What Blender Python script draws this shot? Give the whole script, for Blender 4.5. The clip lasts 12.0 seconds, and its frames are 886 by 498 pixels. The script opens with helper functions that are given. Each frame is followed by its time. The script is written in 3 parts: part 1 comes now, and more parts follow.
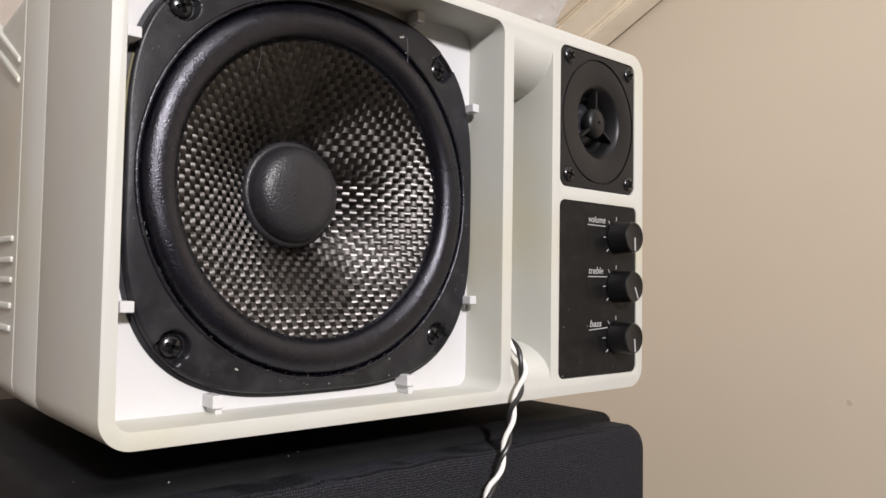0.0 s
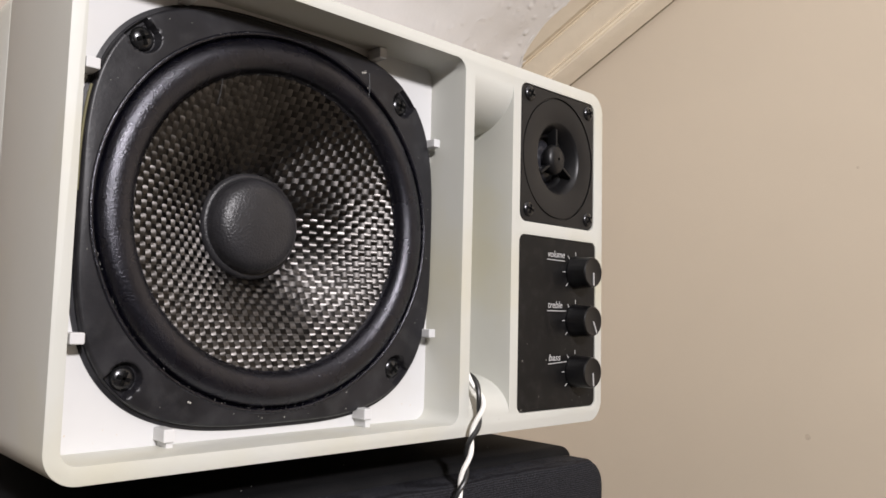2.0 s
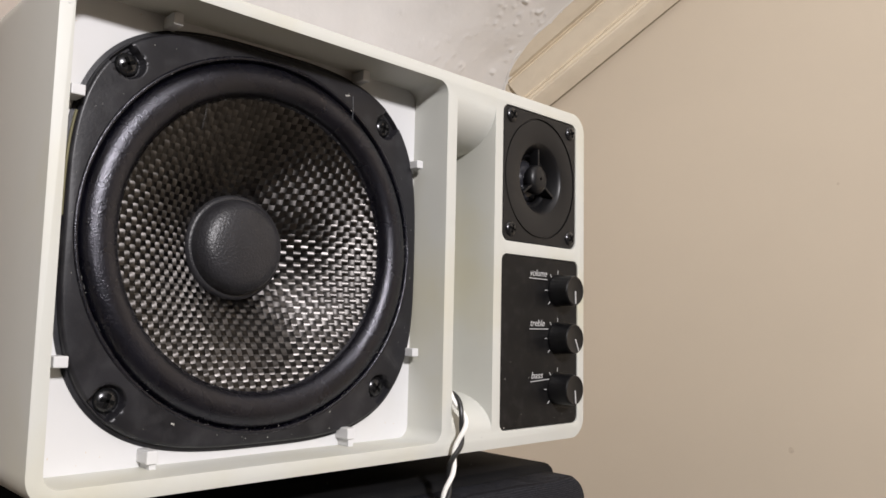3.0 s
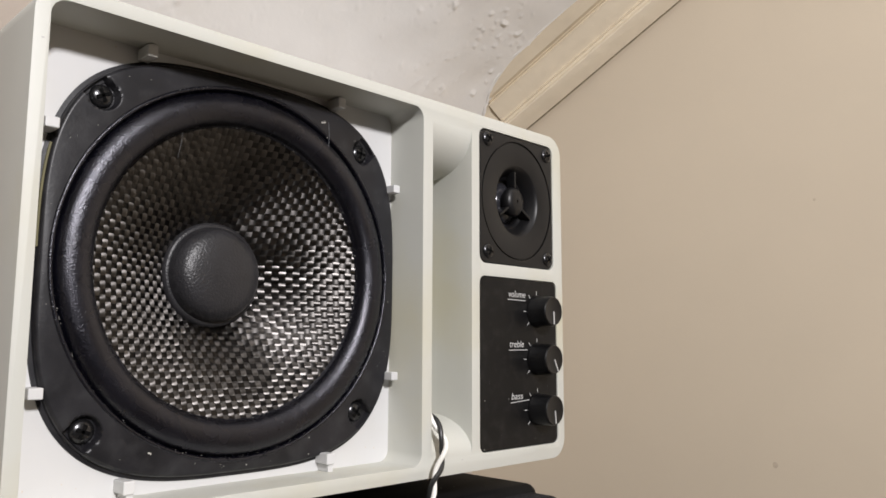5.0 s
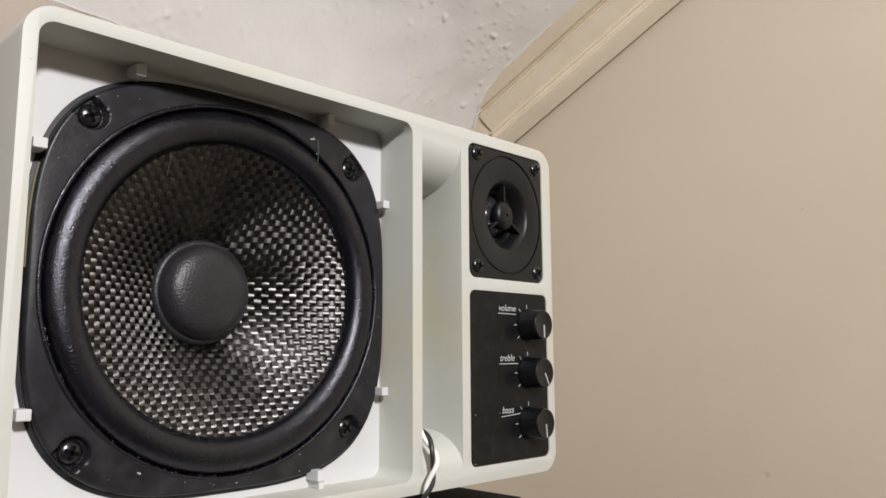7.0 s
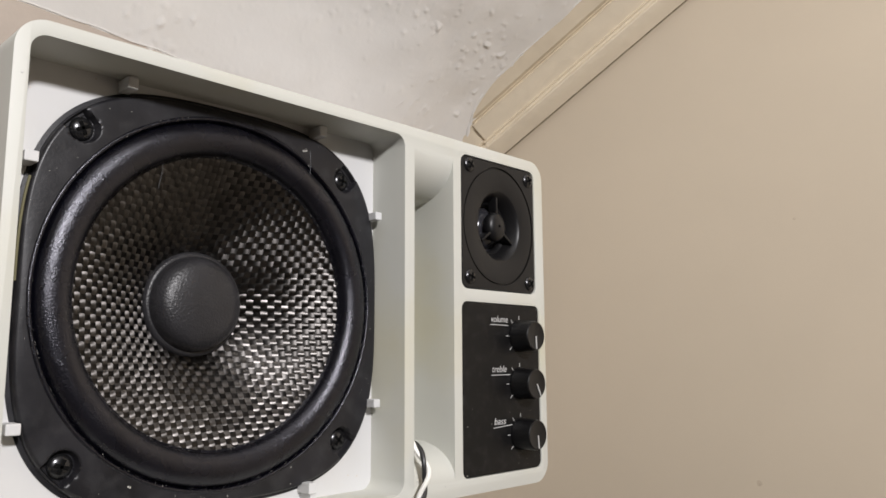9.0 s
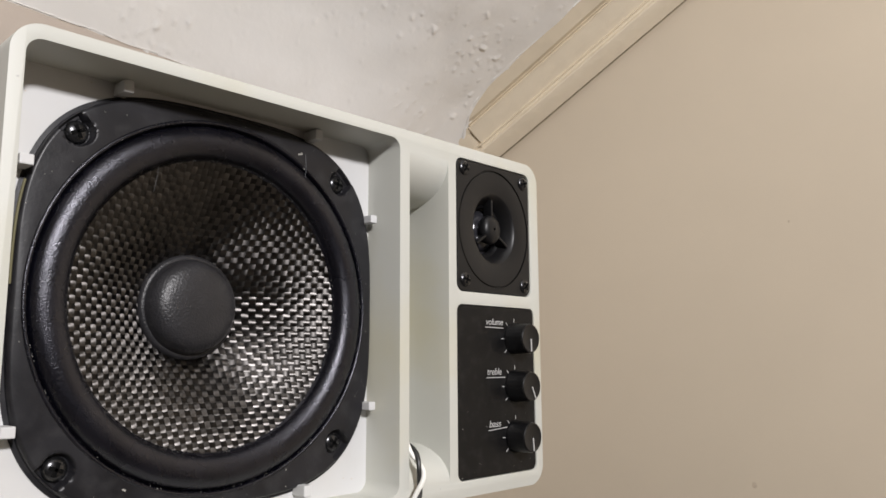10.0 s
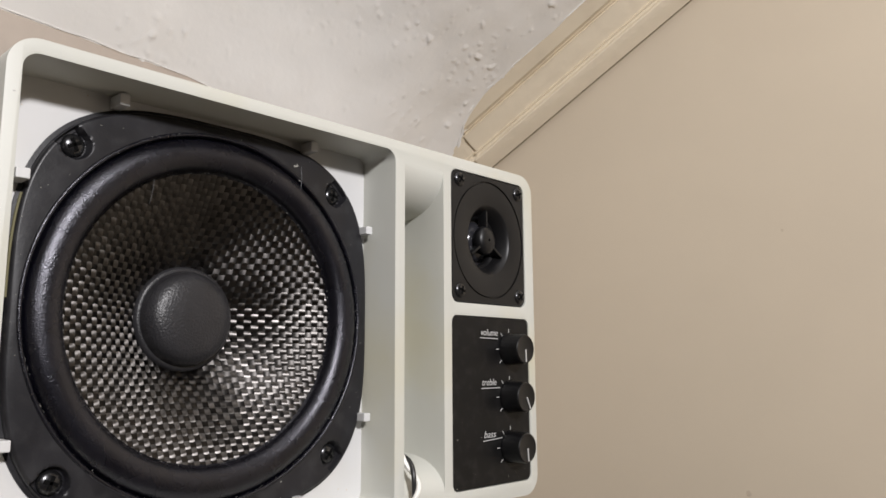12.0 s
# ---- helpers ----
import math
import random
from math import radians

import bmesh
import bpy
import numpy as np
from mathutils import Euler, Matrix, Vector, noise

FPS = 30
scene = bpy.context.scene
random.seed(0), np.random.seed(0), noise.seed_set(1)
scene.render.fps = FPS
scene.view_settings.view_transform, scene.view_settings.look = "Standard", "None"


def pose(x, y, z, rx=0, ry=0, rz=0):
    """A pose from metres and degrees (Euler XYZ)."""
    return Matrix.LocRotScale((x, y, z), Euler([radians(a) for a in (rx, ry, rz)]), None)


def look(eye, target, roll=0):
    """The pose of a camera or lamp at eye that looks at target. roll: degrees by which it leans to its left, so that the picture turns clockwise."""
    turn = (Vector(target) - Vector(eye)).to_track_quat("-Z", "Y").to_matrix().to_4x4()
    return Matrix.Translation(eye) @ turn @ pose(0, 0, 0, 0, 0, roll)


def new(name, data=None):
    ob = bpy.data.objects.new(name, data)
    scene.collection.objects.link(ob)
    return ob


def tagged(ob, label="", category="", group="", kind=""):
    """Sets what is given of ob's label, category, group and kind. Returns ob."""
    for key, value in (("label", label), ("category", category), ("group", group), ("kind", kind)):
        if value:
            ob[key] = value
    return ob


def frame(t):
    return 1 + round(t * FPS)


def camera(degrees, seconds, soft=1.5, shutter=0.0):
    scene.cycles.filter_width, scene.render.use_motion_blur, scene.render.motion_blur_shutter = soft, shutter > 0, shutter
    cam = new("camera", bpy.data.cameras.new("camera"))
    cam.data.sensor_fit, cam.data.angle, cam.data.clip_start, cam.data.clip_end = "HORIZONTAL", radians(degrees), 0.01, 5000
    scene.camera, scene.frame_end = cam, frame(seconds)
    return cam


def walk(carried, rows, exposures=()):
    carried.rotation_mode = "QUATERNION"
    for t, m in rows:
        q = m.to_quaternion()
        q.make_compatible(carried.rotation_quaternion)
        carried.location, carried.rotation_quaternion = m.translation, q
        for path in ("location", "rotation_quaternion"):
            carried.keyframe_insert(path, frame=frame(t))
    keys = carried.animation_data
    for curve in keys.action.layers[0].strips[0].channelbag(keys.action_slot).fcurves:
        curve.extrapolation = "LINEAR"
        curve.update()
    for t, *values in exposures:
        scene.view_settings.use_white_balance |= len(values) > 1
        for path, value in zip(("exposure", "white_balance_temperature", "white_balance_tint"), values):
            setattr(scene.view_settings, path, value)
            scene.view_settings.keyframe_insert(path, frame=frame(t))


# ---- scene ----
cam = camera(59.72, 12.0, soft=1.6)
# seconds, place, yaw, pitch, roll
ROWS = [
    (0.0, -0.1003, -0.2263, 0.0216, -41.33, 2.56, -0.86),
    (0.5, -0.0939, -0.2240, 0.0134, -41.84, 3.57, -1.08),
    (1.0, -0.0962, -0.2260, 0.0168, -42.41, 4.07, -1.18),
    (1.5, -0.0970, -0.2290, 0.0205, -42.88, 4.55, -1.23),
    (2.0, -0.0981, -0.2310, 0.0225, -43.44, 4.92, -1.34),
    (2.5, -0.0987, -0.2334, 0.0246, -43.84, 5.25, -1.34),
    (3.0, -0.0991, -0.2364, 0.0262, -44.17, 5.73, -1.20),
    (5.0, -0.0980, -0.2417, 0.0280, -45.07, 7.13, -0.18),
    (5.5, -0.0986, -0.2420, 0.0290, -45.16, 7.23, -0.15),
    (6.0, -0.0994, -0.2434, 0.0306, -45.32, 7.38, 0.00),
    (6.5, -0.0974, -0.2420, 0.0291, -45.45, 7.61, 0.28),
    (7.0, -0.0980, -0.2436, 0.0308, -45.61, 7.75, 0.29),
    (9.0, -0.0980, -0.2448, 0.0332, -46.06, 8.20, 0.27),
    (9.5, -0.1002, -0.2448, 0.0350, -46.23, 8.29, 0.32),
    (10.0, -0.0982, -0.2460, 0.0334, -46.31, 8.36, 0.30),
    (10.5, -0.0975, -0.2466, 0.0337, -46.38, 8.42, 0.35),
    (11.0, -0.0988, -0.2478, 0.0357, -46.53, 8.55, 0.34),
    (11.5, -0.1007, -0.2486, 0.0378, -46.61, 8.65, 0.25),
    (12.0, -0.0994, -0.2472, 0.0358, -46.68, 8.77, 0.31),
]
walk(cam, [(t, pose(x, y, z, 0, 0, yaw) @ pose(0, 0, 0, 90 + pitch) @ pose(0, 0, 0, 0, 0, -roll)) for t, x, y, z, yaw, pitch, roll in ROWS], [(0, 0.12, 6500, 13), (3, 0.03, 6500, 12), (6, -0.05, 6500, 10), (12, -0.12, 6500, 10)])

# ---- world and light ----
world = bpy.data.worlds.new("world")
scene.world = world
world.use_nodes = True
world.node_tree.nodes["Background"].inputs[0].default_value = (0.9, 0.95, 1.0, 1)
world.node_tree.nodes["Background"].inputs[1].default_value = 0.05


def area_lamp(name, eye, target, size, watts, colour):
    data = bpy.data.lights.new(name, "AREA")
    data.shape, data.size, data.energy, data.color = "DISK", size, watts, colour
    ob = new(name, data)
    ob.matrix_world = look(eye, target)
    return ob


area_lamp("ceiling_light", (-0.36, -1.35, 0.645), (0.15, 0.0, 0.05), 0.14, 31.0, (0.981, 0.956, 0.968))


# ---- materials ----
def material(name, colour, rough=0.5, metal=0.0, vary=0.08, vary_scale=40, bump=0.0, bump_scale=300, spec=0.5, detail=4, rough_vary=0.0, stain=None, stain_scale=12, stain_amount=0.3, tint=None):
    m = bpy.data.materials.new(name)
    m.use_nodes = True
    t = m.node_tree
    b = t.nodes["Principled BSDF"]
    b.inputs["Roughness"].default_value = rough
    b.inputs["Metallic"].default_value = metal
    b.inputs["Specular IOR Level"].default_value = spec
    if tint:
        b.inputs["Specular Tint"].default_value = (*tint, 1)
    co = t.nodes.new("ShaderNodeTexCoord")
    n = t.nodes.new("ShaderNodeTexNoise")
    n.inputs["Scale"].default_value, n.inputs["Detail"].default_value = vary_scale, detail
    t.links.new(co.outputs["Object"], n.inputs["Vector"])
    ramp = t.nodes.new("ShaderNodeValToRGB")
    ramp.color_ramp.elements[0].position, ramp.color_ramp.elements[1].position = 0.3, 0.7
    ramp.color_ramp.elements[0].color = (*[c * (1 - vary) for c in colour], 1)
    ramp.color_ramp.elements[1].color = (*[min(1, c * (1 + vary)) for c in colour], 1)
    t.links.new(n.outputs["Fac"], ramp.inputs["Fac"])
    out = ramp.outputs["Color"]
    if stain:
        n2 = t.nodes.new("ShaderNodeTexNoise")
        n2.inputs["Scale"].default_value, n2.inputs["Detail"].default_value = stain_scale, 6
        t.links.new(co.outputs["Object"], n2.inputs["Vector"])
        r2 = t.nodes.new("ShaderNodeValToRGB")
        r2.color_ramp.elements[0].position, r2.color_ramp.elements[1].position = 0.5, 0.72
        r2.color_ramp.elements[0].color, r2.color_ramp.elements[1].color = (0, 0, 0, 1), (stain_amount,) * 3 + (1,)
        t.links.new(n2.outputs["Fac"], r2.inputs["Fac"])
        mix = t.nodes.new("ShaderNodeMix")
        mix.data_type = "RGBA"
        t.links.new(r2.outputs["Color"], mix.inputs["Factor"])
        t.links.new(out, mix.inputs["A"])
        mix.inputs["B"].default_value = (*stain, 1)
        out = mix.outputs["Result"]
    t.links.new(out, b.inputs["Base Color"])
    if rough_vary:
        mr = t.nodes.new("ShaderNodeMapRange")
        mr.inputs["To Min"].default_value, mr.inputs["To Max"].default_value = rough - rough_vary, rough + rough_vary
        t.links.new(n.outputs["Fac"], mr.inputs["Value"])
        t.links.new(mr.outputs["Result"], b.inputs["Roughness"])
    if bump:
        n3 = t.nodes.new("ShaderNodeTexNoise")
        n3.inputs["Detail"].default_value = 3
        n3.inputs["Scale"].default_value = bump_scale
        t.links.new(co.outputs["Object"], n3.inputs["Vector"])
        bp = t.nodes.new("ShaderNodeBump")
        bp.inputs["Strength"].default_value, bp.inputs["Distance"].default_value = bump, 0.3 / bump_scale
        t.links.new(n3.outputs["Fac"], bp.inputs["Height"])
        t.links.new(bp.outputs["Normal"], b.inputs["Normal"])
    return m


WALL = material("beige wall paint", (0.577, 0.497, 0.384), 0.5, vary=0.03, vary_scale=6, bump=0.04, bump_scale=140, stain=(0.54, 0.455, 0.35), stain_scale=5, stain_amount=0.25)
MOULDING = material("cream moulding paint", (0.74, 0.648, 0.50), 0.40, vary=0.05, vary_scale=15, bump=0.2, bump_scale=120, stain=(0.62, 0.53, 0.41), stain_scale=40)
CEILING = material("white textured plaster", (0.86, 0.845, 0.815), 0.34, vary=0.04, vary_scale=14, bump=0.12, bump_scale=160, stain=(0.82, 0.79, 0.74), stain_scale=22, stain_amount=0.35)
# knee wall: darkened wall paint, the strip's shade is put into the colour
KNEE_SHADE = material("shaded wall paint", (0.41, 0.35, 0.295), 0.55, vary=0.06, vary_scale=25, bump=0.1, bump_scale=200, stain=(0.33, 0.28, 0.23), stain_scale=30, stain_amount=0.4)
# walls out of view, darkened to cut the light they bounce back
ROOM = material("dimmed unseen wall paint", (0.27, 0.23, 0.18), 0.6, vary=0.05, vary_scale=6, bump=0.04, bump_scale=140)
# floor out of view, kept dark so that little light bounces up
FLOOR = material("unseen dimmed brown carpet", (0.075, 0.062, 0.05), 0.9, vary=0.25, vary_scale=200, bump=0.5, bump_scale=500)
SHELL = material("aged ivory plastic", (0.515, 0.518, 0.474), 0.42, vary=0.02, vary_scale=20, bump=0.10, bump_scale=1500, stain=(0.505, 0.48, 0.36), stain_scale=14, stain_amount=0.75)
TRAY = material("white plastic", (0.565, 0.565, 0.562), 0.45, vary=0.02, vary_scale=30, bump=0.06, bump_scale=1200, stain=(0.54, 0.53, 0.50), stain_scale=50, stain_amount=0.35)
FLANGE = material("matt black plastic", (0.0105, 0.0102, 0.0122), 0.40, vary=0.35, vary_scale=60, bump=0.15, bump_scale=900, rough_vary=0.10, spec=0.36, stain=(0.04, 0.04, 0.042), stain_scale=140, stain_amount=0.4)
RUBBER = material("black rubber surround", (0.0018, 0.0018, 0.0036), 0.27, vary=0.3, vary_scale=80, bump=1.0, bump_scale=1800, rough_vary=0.07, spec=0.64, tint=(0.90, 0.90, 1.0))
CAP = material("grained black rubber", (0.020, 0.0195, 0.0215), 0.36, vary=0.2, vary_scale=90, bump=0.8, bump_scale=1100, spec=0.42)
BACKING = material("dark resin", (0.007, 0.006, 0.005), 0.4, vary=0.3)
SCREW = material("black oxide steel", (0.05, 0.05, 0.052), 0.24, metal=0.85, vary=0.2, vary_scale=400)
# near-black for the shade of a screw's cross recess
SLOT_SHADE = material("painted recess shade", (0.004, 0.004, 0.004), 0.8, spec=0.05)
PANEL = material("black printed panel", (0.0048, 0.0047, 0.0049), 0.45, spec=0.22, vary=0.15, vary_scale=50, bump=0.10, bump_scale=2500, stain=(0.035, 0.033, 0.032), stain_scale=160, stain_amount=0.25)
TWEETER = material("black moulded plastic", (0.0066, 0.0065, 0.0070), 0.38, spec=0.30, vary=0.15, vary_scale=50, bump=0.08, bump_scale=1800)
KNOB = material("black knob plastic", (0.004, 0.004, 0.0045), 0.33, spec=0.35, vary=0.15, vary_scale=200, bump=0.1, bump_scale=2000)
INK = material("white ink", (0.48, 0.48, 0.47), 0.5, vary=0.05)
DOME = material("glossy dark dome", (0.03, 0.03, 0.035), 0.15, metal=0.3, vary=0.1)
GASKET = material("yellowed gasket", (0.11, 0.10, 0.045), 0.7, vary=0.2)
VINYL = material("black vinyl cabinet", (0.006, 0.006, 0.0065), 0.7, vary=0.3, vary_scale=60, bump=0.3, bump_scale=700, spec=0.14)
WHITE_WIRE = material("white wire", (0.80, 0.79, 0.74), 0.4, vary=0.06, vary_scale=60)
BLACK_WIRE = material("black wire", (0.012, 0.012, 0.012), 0.35, vary=0.2)
SCUFF = material("grey scuff", (0.465, 0.46, 0.44), 0.6, vary=0.2, vary_scale=600)
SCRATCH = material("grey scratch", (0.26, 0.27, 0.29), 0.6, vary=0.2, vary_scale=900)
DUST = material("pale dust", (0.33, 0.32, 0.29), 0.8, vary=0.3, vary_scale=900)
SPECK = material("brown speck", (0.52, 0.44, 0.34), 0.8, vary=0.15, vary_scale=900)


def cloth(name):
    """Black grille cloth: fine crossing threads."""
    m = bpy.data.materials.new(name)
    m.use_nodes = True
    t = m.node_tree
    b = t.nodes["Principled BSDF"]
    b.inputs["Roughness"].default_value = 0.7
    b.inputs["Specular IOR Level"].default_value = 0.2
    co = t.nodes.new("ShaderNodeTexCoord")
    warp = t.nodes.new("ShaderNodeTexNoise")
    warp.inputs["Scale"].default_value = 25
    t.links.new(co.outputs["Object"], warp.inputs["Vector"])
    add = t.nodes.new("ShaderNodeMix")
    add.data_type = "VECTOR"
    add.inputs["Factor"].default_value = 0.004
    t.links.new(co.outputs["Object"], add.inputs["A"])
    t.links.new(warp.outputs["Color"], add.inputs["B"])
    waves = []
    for direction in ("X", "Z"):
        w = t.nodes.new("ShaderNodeTexWave")
        w.bands_direction = direction
        w.inputs["Scale"].default_value = 330
        w.inputs["Distortion"].default_value, w.inputs["Detail"].default_value, w.inputs["Detail Scale"].default_value = 4.5, 2.0, 3.0
        t.links.new(add.outputs["Result"], w.inputs["Vector"])
        waves.append(w)
    mul = t.nodes.new("ShaderNodeMath")
    mul.operation = "MULTIPLY"
    t.links.new(waves[0].outputs["Fac"], mul.inputs[0])
    t.links.new(waves[1].outputs["Fac"], mul.inputs[1])
    ramp = t.nodes.new("ShaderNodeValToRGB")
    ramp.color_ramp.elements[0].color, ramp.color_ramp.elements[1].color = (0.003, 0.003, 0.0045, 1), (0.044, 0.046, 0.056, 1)
    t.links.new(mul.outputs["Value"], ramp.inputs["Fac"])
    t.links.new(ramp.outputs["Color"], b.inputs["Base Color"])
    bp = t.nodes.new("ShaderNodeBump")
    bp.inputs["Strength"].default_value, bp.inputs["Distance"].default_value = 0.8, 0.0003
    t.links.new(mul.outputs["Value"], bp.inputs["Height"])
    t.links.new(bp.outputs["Normal"], b.inputs["Normal"])
    return m


CLOTH = cloth("black grille cloth")


def fibre(name, rotation, glint_gain, rough):
    """Woven glossy tow whose gloss spreads along the U axis, turned by rotation. Its colour is scaled to set how bright
    its glints look.
    """
    m = bpy.data.materials.new(name)
    m.use_nodes = True
    t = m.node_tree
    b = t.nodes["Principled BSDF"]
    b.inputs["Metallic"].default_value = 1.0
    b.inputs["Roughness"].default_value = rough
    b.inputs["Anisotropic"].default_value = 1.0
    b.inputs["Anisotropic Rotation"].default_value = rotation
    tan = t.nodes.new("ShaderNodeTangent")
    tan.direction_type = "UV_MAP"
    t.links.new(tan.outputs["Tangent"], b.inputs["Tangent"])
    g = t.nodes.new("ShaderNodeNewGeometry")
    ramp = t.nodes.new("ShaderNodeValToRGB")
    ramp.color_ramp.elements[0].color = (0.062 * glint_gain, 0.0585 * glint_gain, 0.0560 * glint_gain, 1)
    ramp.color_ramp.elements[1].color = (0.107 * glint_gain, 0.101 * glint_gain, 0.097 * glint_gain, 1)
    t.links.new(g.outputs["Random Per Island"], ramp.inputs["Fac"])
    t.links.new(ramp.outputs["Color"], b.inputs["Base Color"])
    return m


# one fibre in two tones: upright tows lightened, level tows darkened for their glints
WARP, WEFT = fibre("upright tow", 0.0, 1.5, 0.41), fibre("level tow", 0.25, 0.62, 0.41)


# ---- mesh helpers ----
def finish(name, bm, mat, parent=None, label="", smooth=True, angle=35):
    bmesh.ops.recalc_face_normals(bm, faces=bm.faces)
    me = bpy.data.meshes.new(name)
    bm.to_mesh(me)
    bm.free()
    for m in mat if isinstance(mat, (list, tuple)) else [mat]:
        me.materials.append(m)
    ob = new(name, me)
    if smooth:
        me.shade_smooth()
        me.set_sharp_from_angle(angle=radians(angle))
    if parent is not None:
        ob.parent = parent
    if label:
        ob["label"] = label
    return ob


part = finish


def thing(name, label, category, group=""):
    ob = new(name)
    ob.empty_display_size = 0.02
    return tagged(ob, label, category, group)


def box(bm, x0, x1, y0, y1, z0, z1, bevel=0.0, segments=2):
    made = bmesh.ops.create_cube(bm, size=1)["verts"]
    for v in made:
        v.co = Vector(((x0 + x1) / 2 + v.co.x * (x1 - x0), (y0 + y1) / 2 + v.co.y * (y1 - y0), (z0 + z1) / 2 + v.co.z * (z1 - z0)))
    if bevel:
        edges = list({e for v in made for e in v.link_edges})
        bmesh.ops.bevel(bm, geom=edges, offset=bevel, segments=segments, profile=0.5, affect="EDGES")
    return bm


def rounded(x0, x1, z0, z1, r, n=6):
    """Outline of a rectangle with round corners, counter-clockwise in x, z."""
    out = []
    for cx, cz, a in ((x1 - r, z1 - r, 0), (x0 + r, z1 - r, 90), (x0 + r, z0 + r, 180), (x1 - r, z0 + r, 270)):
        for i in range(n + 1):
            w = radians(a + 90 * i / n)
            out.append((cx + r * math.cos(w), cz + r * math.sin(w)))
    return out


def loops(bm, rings, close_first=False, close_last=False):
    """Skin a list of closed rings of points with the same count."""
    vs = [[bm.verts.new(p) for p in ring] for ring in rings]
    n = len(vs[0])
    for a, b in zip(vs, vs[1:]):
        for i in range(n):
            j = (i + 1) % n
            bm.faces.new((a[i], a[j], b[j], b[i]))
    if close_first:
        bm.faces.new(vs[0])
    if close_last:
        bm.faces.new(vs[-1])
    return vs


def prism(bm, outline, y0, y1):
    loops(bm, [[(x, y0, z) for x, z in outline], [(x, y1, z) for x, z in outline]], True, True)
    return bm


def revolve(bm, profile, cx, cz, n=64, sx=1.0, close_last=False, close_first=False):
    """Turn (radius, y) pairs about the axis along y through cx, cz."""
    rings = [[(cx + sx * r * math.cos(2 * math.pi * i / n), y, cz + r * math.sin(2 * math.pi * i / n)) for i in range(n)] for r, y in profile]
    return loops(bm, rings, close_first, close_last)


def tube(bm, points, radius, n=10):
    pts = [Vector(p) for p in points]
    rings = []
    side = None
    for i, p in enumerate(pts):
        d = (pts[min(i + 1, len(pts) - 1)] - pts[max(i - 1, 0)]).normalized()
        if side is None:
            side = d.orthogonal().normalized()
        side = (side - d * side.dot(d)).normalized()
        up = d.cross(side)
        rings.append([p + radius * (side * math.cos(2 * math.pi * k / n) + up * math.sin(2 * math.pi * k / n)) for k in range(n)])
    loops(bm, rings, True, True)
    return bm


def spline(points, steps=12):
    """Smooth curve through points."""
    P = [Vector(p) for p in points]
    P = [2 * P[0] - P[1]] + P + [2 * P[-1] - P[-2]]
    out = []
    for a, b, c, d in zip(P, P[1:], P[2:], P[3:]):
        for i in range(steps):
            t = i / steps
            out.append(0.5 * (2 * b + (c - a) * t + (2 * a - 5 * b + 4 * c - d) * t * t + (3 * b - a - 3 * c + d) * t ** 3))
    out.append(P[-2])
    return out


def carve(name, solid, cutters, mat, parent, bevel=0.0, label=""):
    """The solid less the cutters, with its edges rounded, as one mesh."""
    def temp(bm):
        bmesh.ops.recalc_face_normals(bm, faces=bm.faces)
        me = bpy.data.meshes.new("temp")
        bm.to_mesh(me)
        bm.free()
        return new("temp", me)
    base = temp(solid)
    tools = [temp(c) for c in cutters]
    for k in tools:
        mod = base.modifiers.new("cut", "BOOLEAN")
        mod.operation, mod.object, mod.solver = "DIFFERENCE", k, "EXACT"
    if bevel:
        mod = base.modifiers.new("edge", "BEVEL")
        mod.width, mod.segments, mod.limit_method, mod.angle_limit = bevel, 3, "ANGLE", radians(40)
        mod.use_clamp_overlap = True
    bpy.context.view_layer.update()
    me = bpy.data.meshes.new_from_object(base.evaluated_get(bpy.context.evaluated_depsgraph_get()))
    for o in tools + [base]:
        bpy.data.objects.remove(o)
    me.name = name
    me.materials.clear()
    me.materials.append(mat)
    me.shade_smooth()
    me.set_sharp_from_angle(angle=radians(35))
    ob = new(name, me)
    ob.parent = parent
    if label:
        ob["label"] = label
    return ob


# ---- room ----
# right wall x = 0.5846 - 0.148 y; ceiling falls towards the back; back wall y = 0.3425
H, SLOPE, CX = -0.1483, 0.5844, -0.0727
LOW, TOP, FRONT, LEFT, BACK = -0.65, 1.70, -3.20, -2.20, 0.3425


def wall_x(y):
    return 0.5846 + H * y


def ceil_z(x, y):
    return 0.4591 - SLOPE * y + CX * (x - wall_x(y))


def ceil_bend(x, y):
    """How the ceiling curves down towards the knee wall, bent to catch more light and to fit its edges in the camera's
    view, and rounds off the corner over the moulding's end.
    """
    def curve(k):
        return 3.3 * max(0.0, min(0.09, k)) ** 2 + 0.594 * max(0.0, k - 0.09)
    start = 0.220 + 0.026 * max(0.0, min(1.0, (x - wall_x(y) + 0.13) / 0.06))
    k = max(0.0, min(1.0, (x - 0.20) / 0.20))
    k = k * k * (3 - 2 * k)
    return curve(y - start) - (1 - k) * curve(BACK - 0.220)


def slab(name, a, b, c, d, thick, mat, label, category, outward):
    """A wall of four corners with thickness on its outer side."""
    bm = bmesh.new()
    out = Vector(outward).normalized() * thick
    loops(bm, [[Vector(p) for p in (a, b, c, d)], [Vector(p) + out for p in (a, b, c, d)]], True, True)
    return tagged(part(name, bm, mat, smooth=False), label, category, kind="structure")


slab("wall_east", (wall_x(0.5), 0.5, LOW), (wall_x(FRONT), FRONT, LOW), (wall_x(FRONT), FRONT, TOP + 0.2), (wall_x(0.5), 0.5, TOP + 0.2), 0.1, WALL, "smooth beige painted wall under a sloping ceiling", "wall", (1, 0.148, 0))
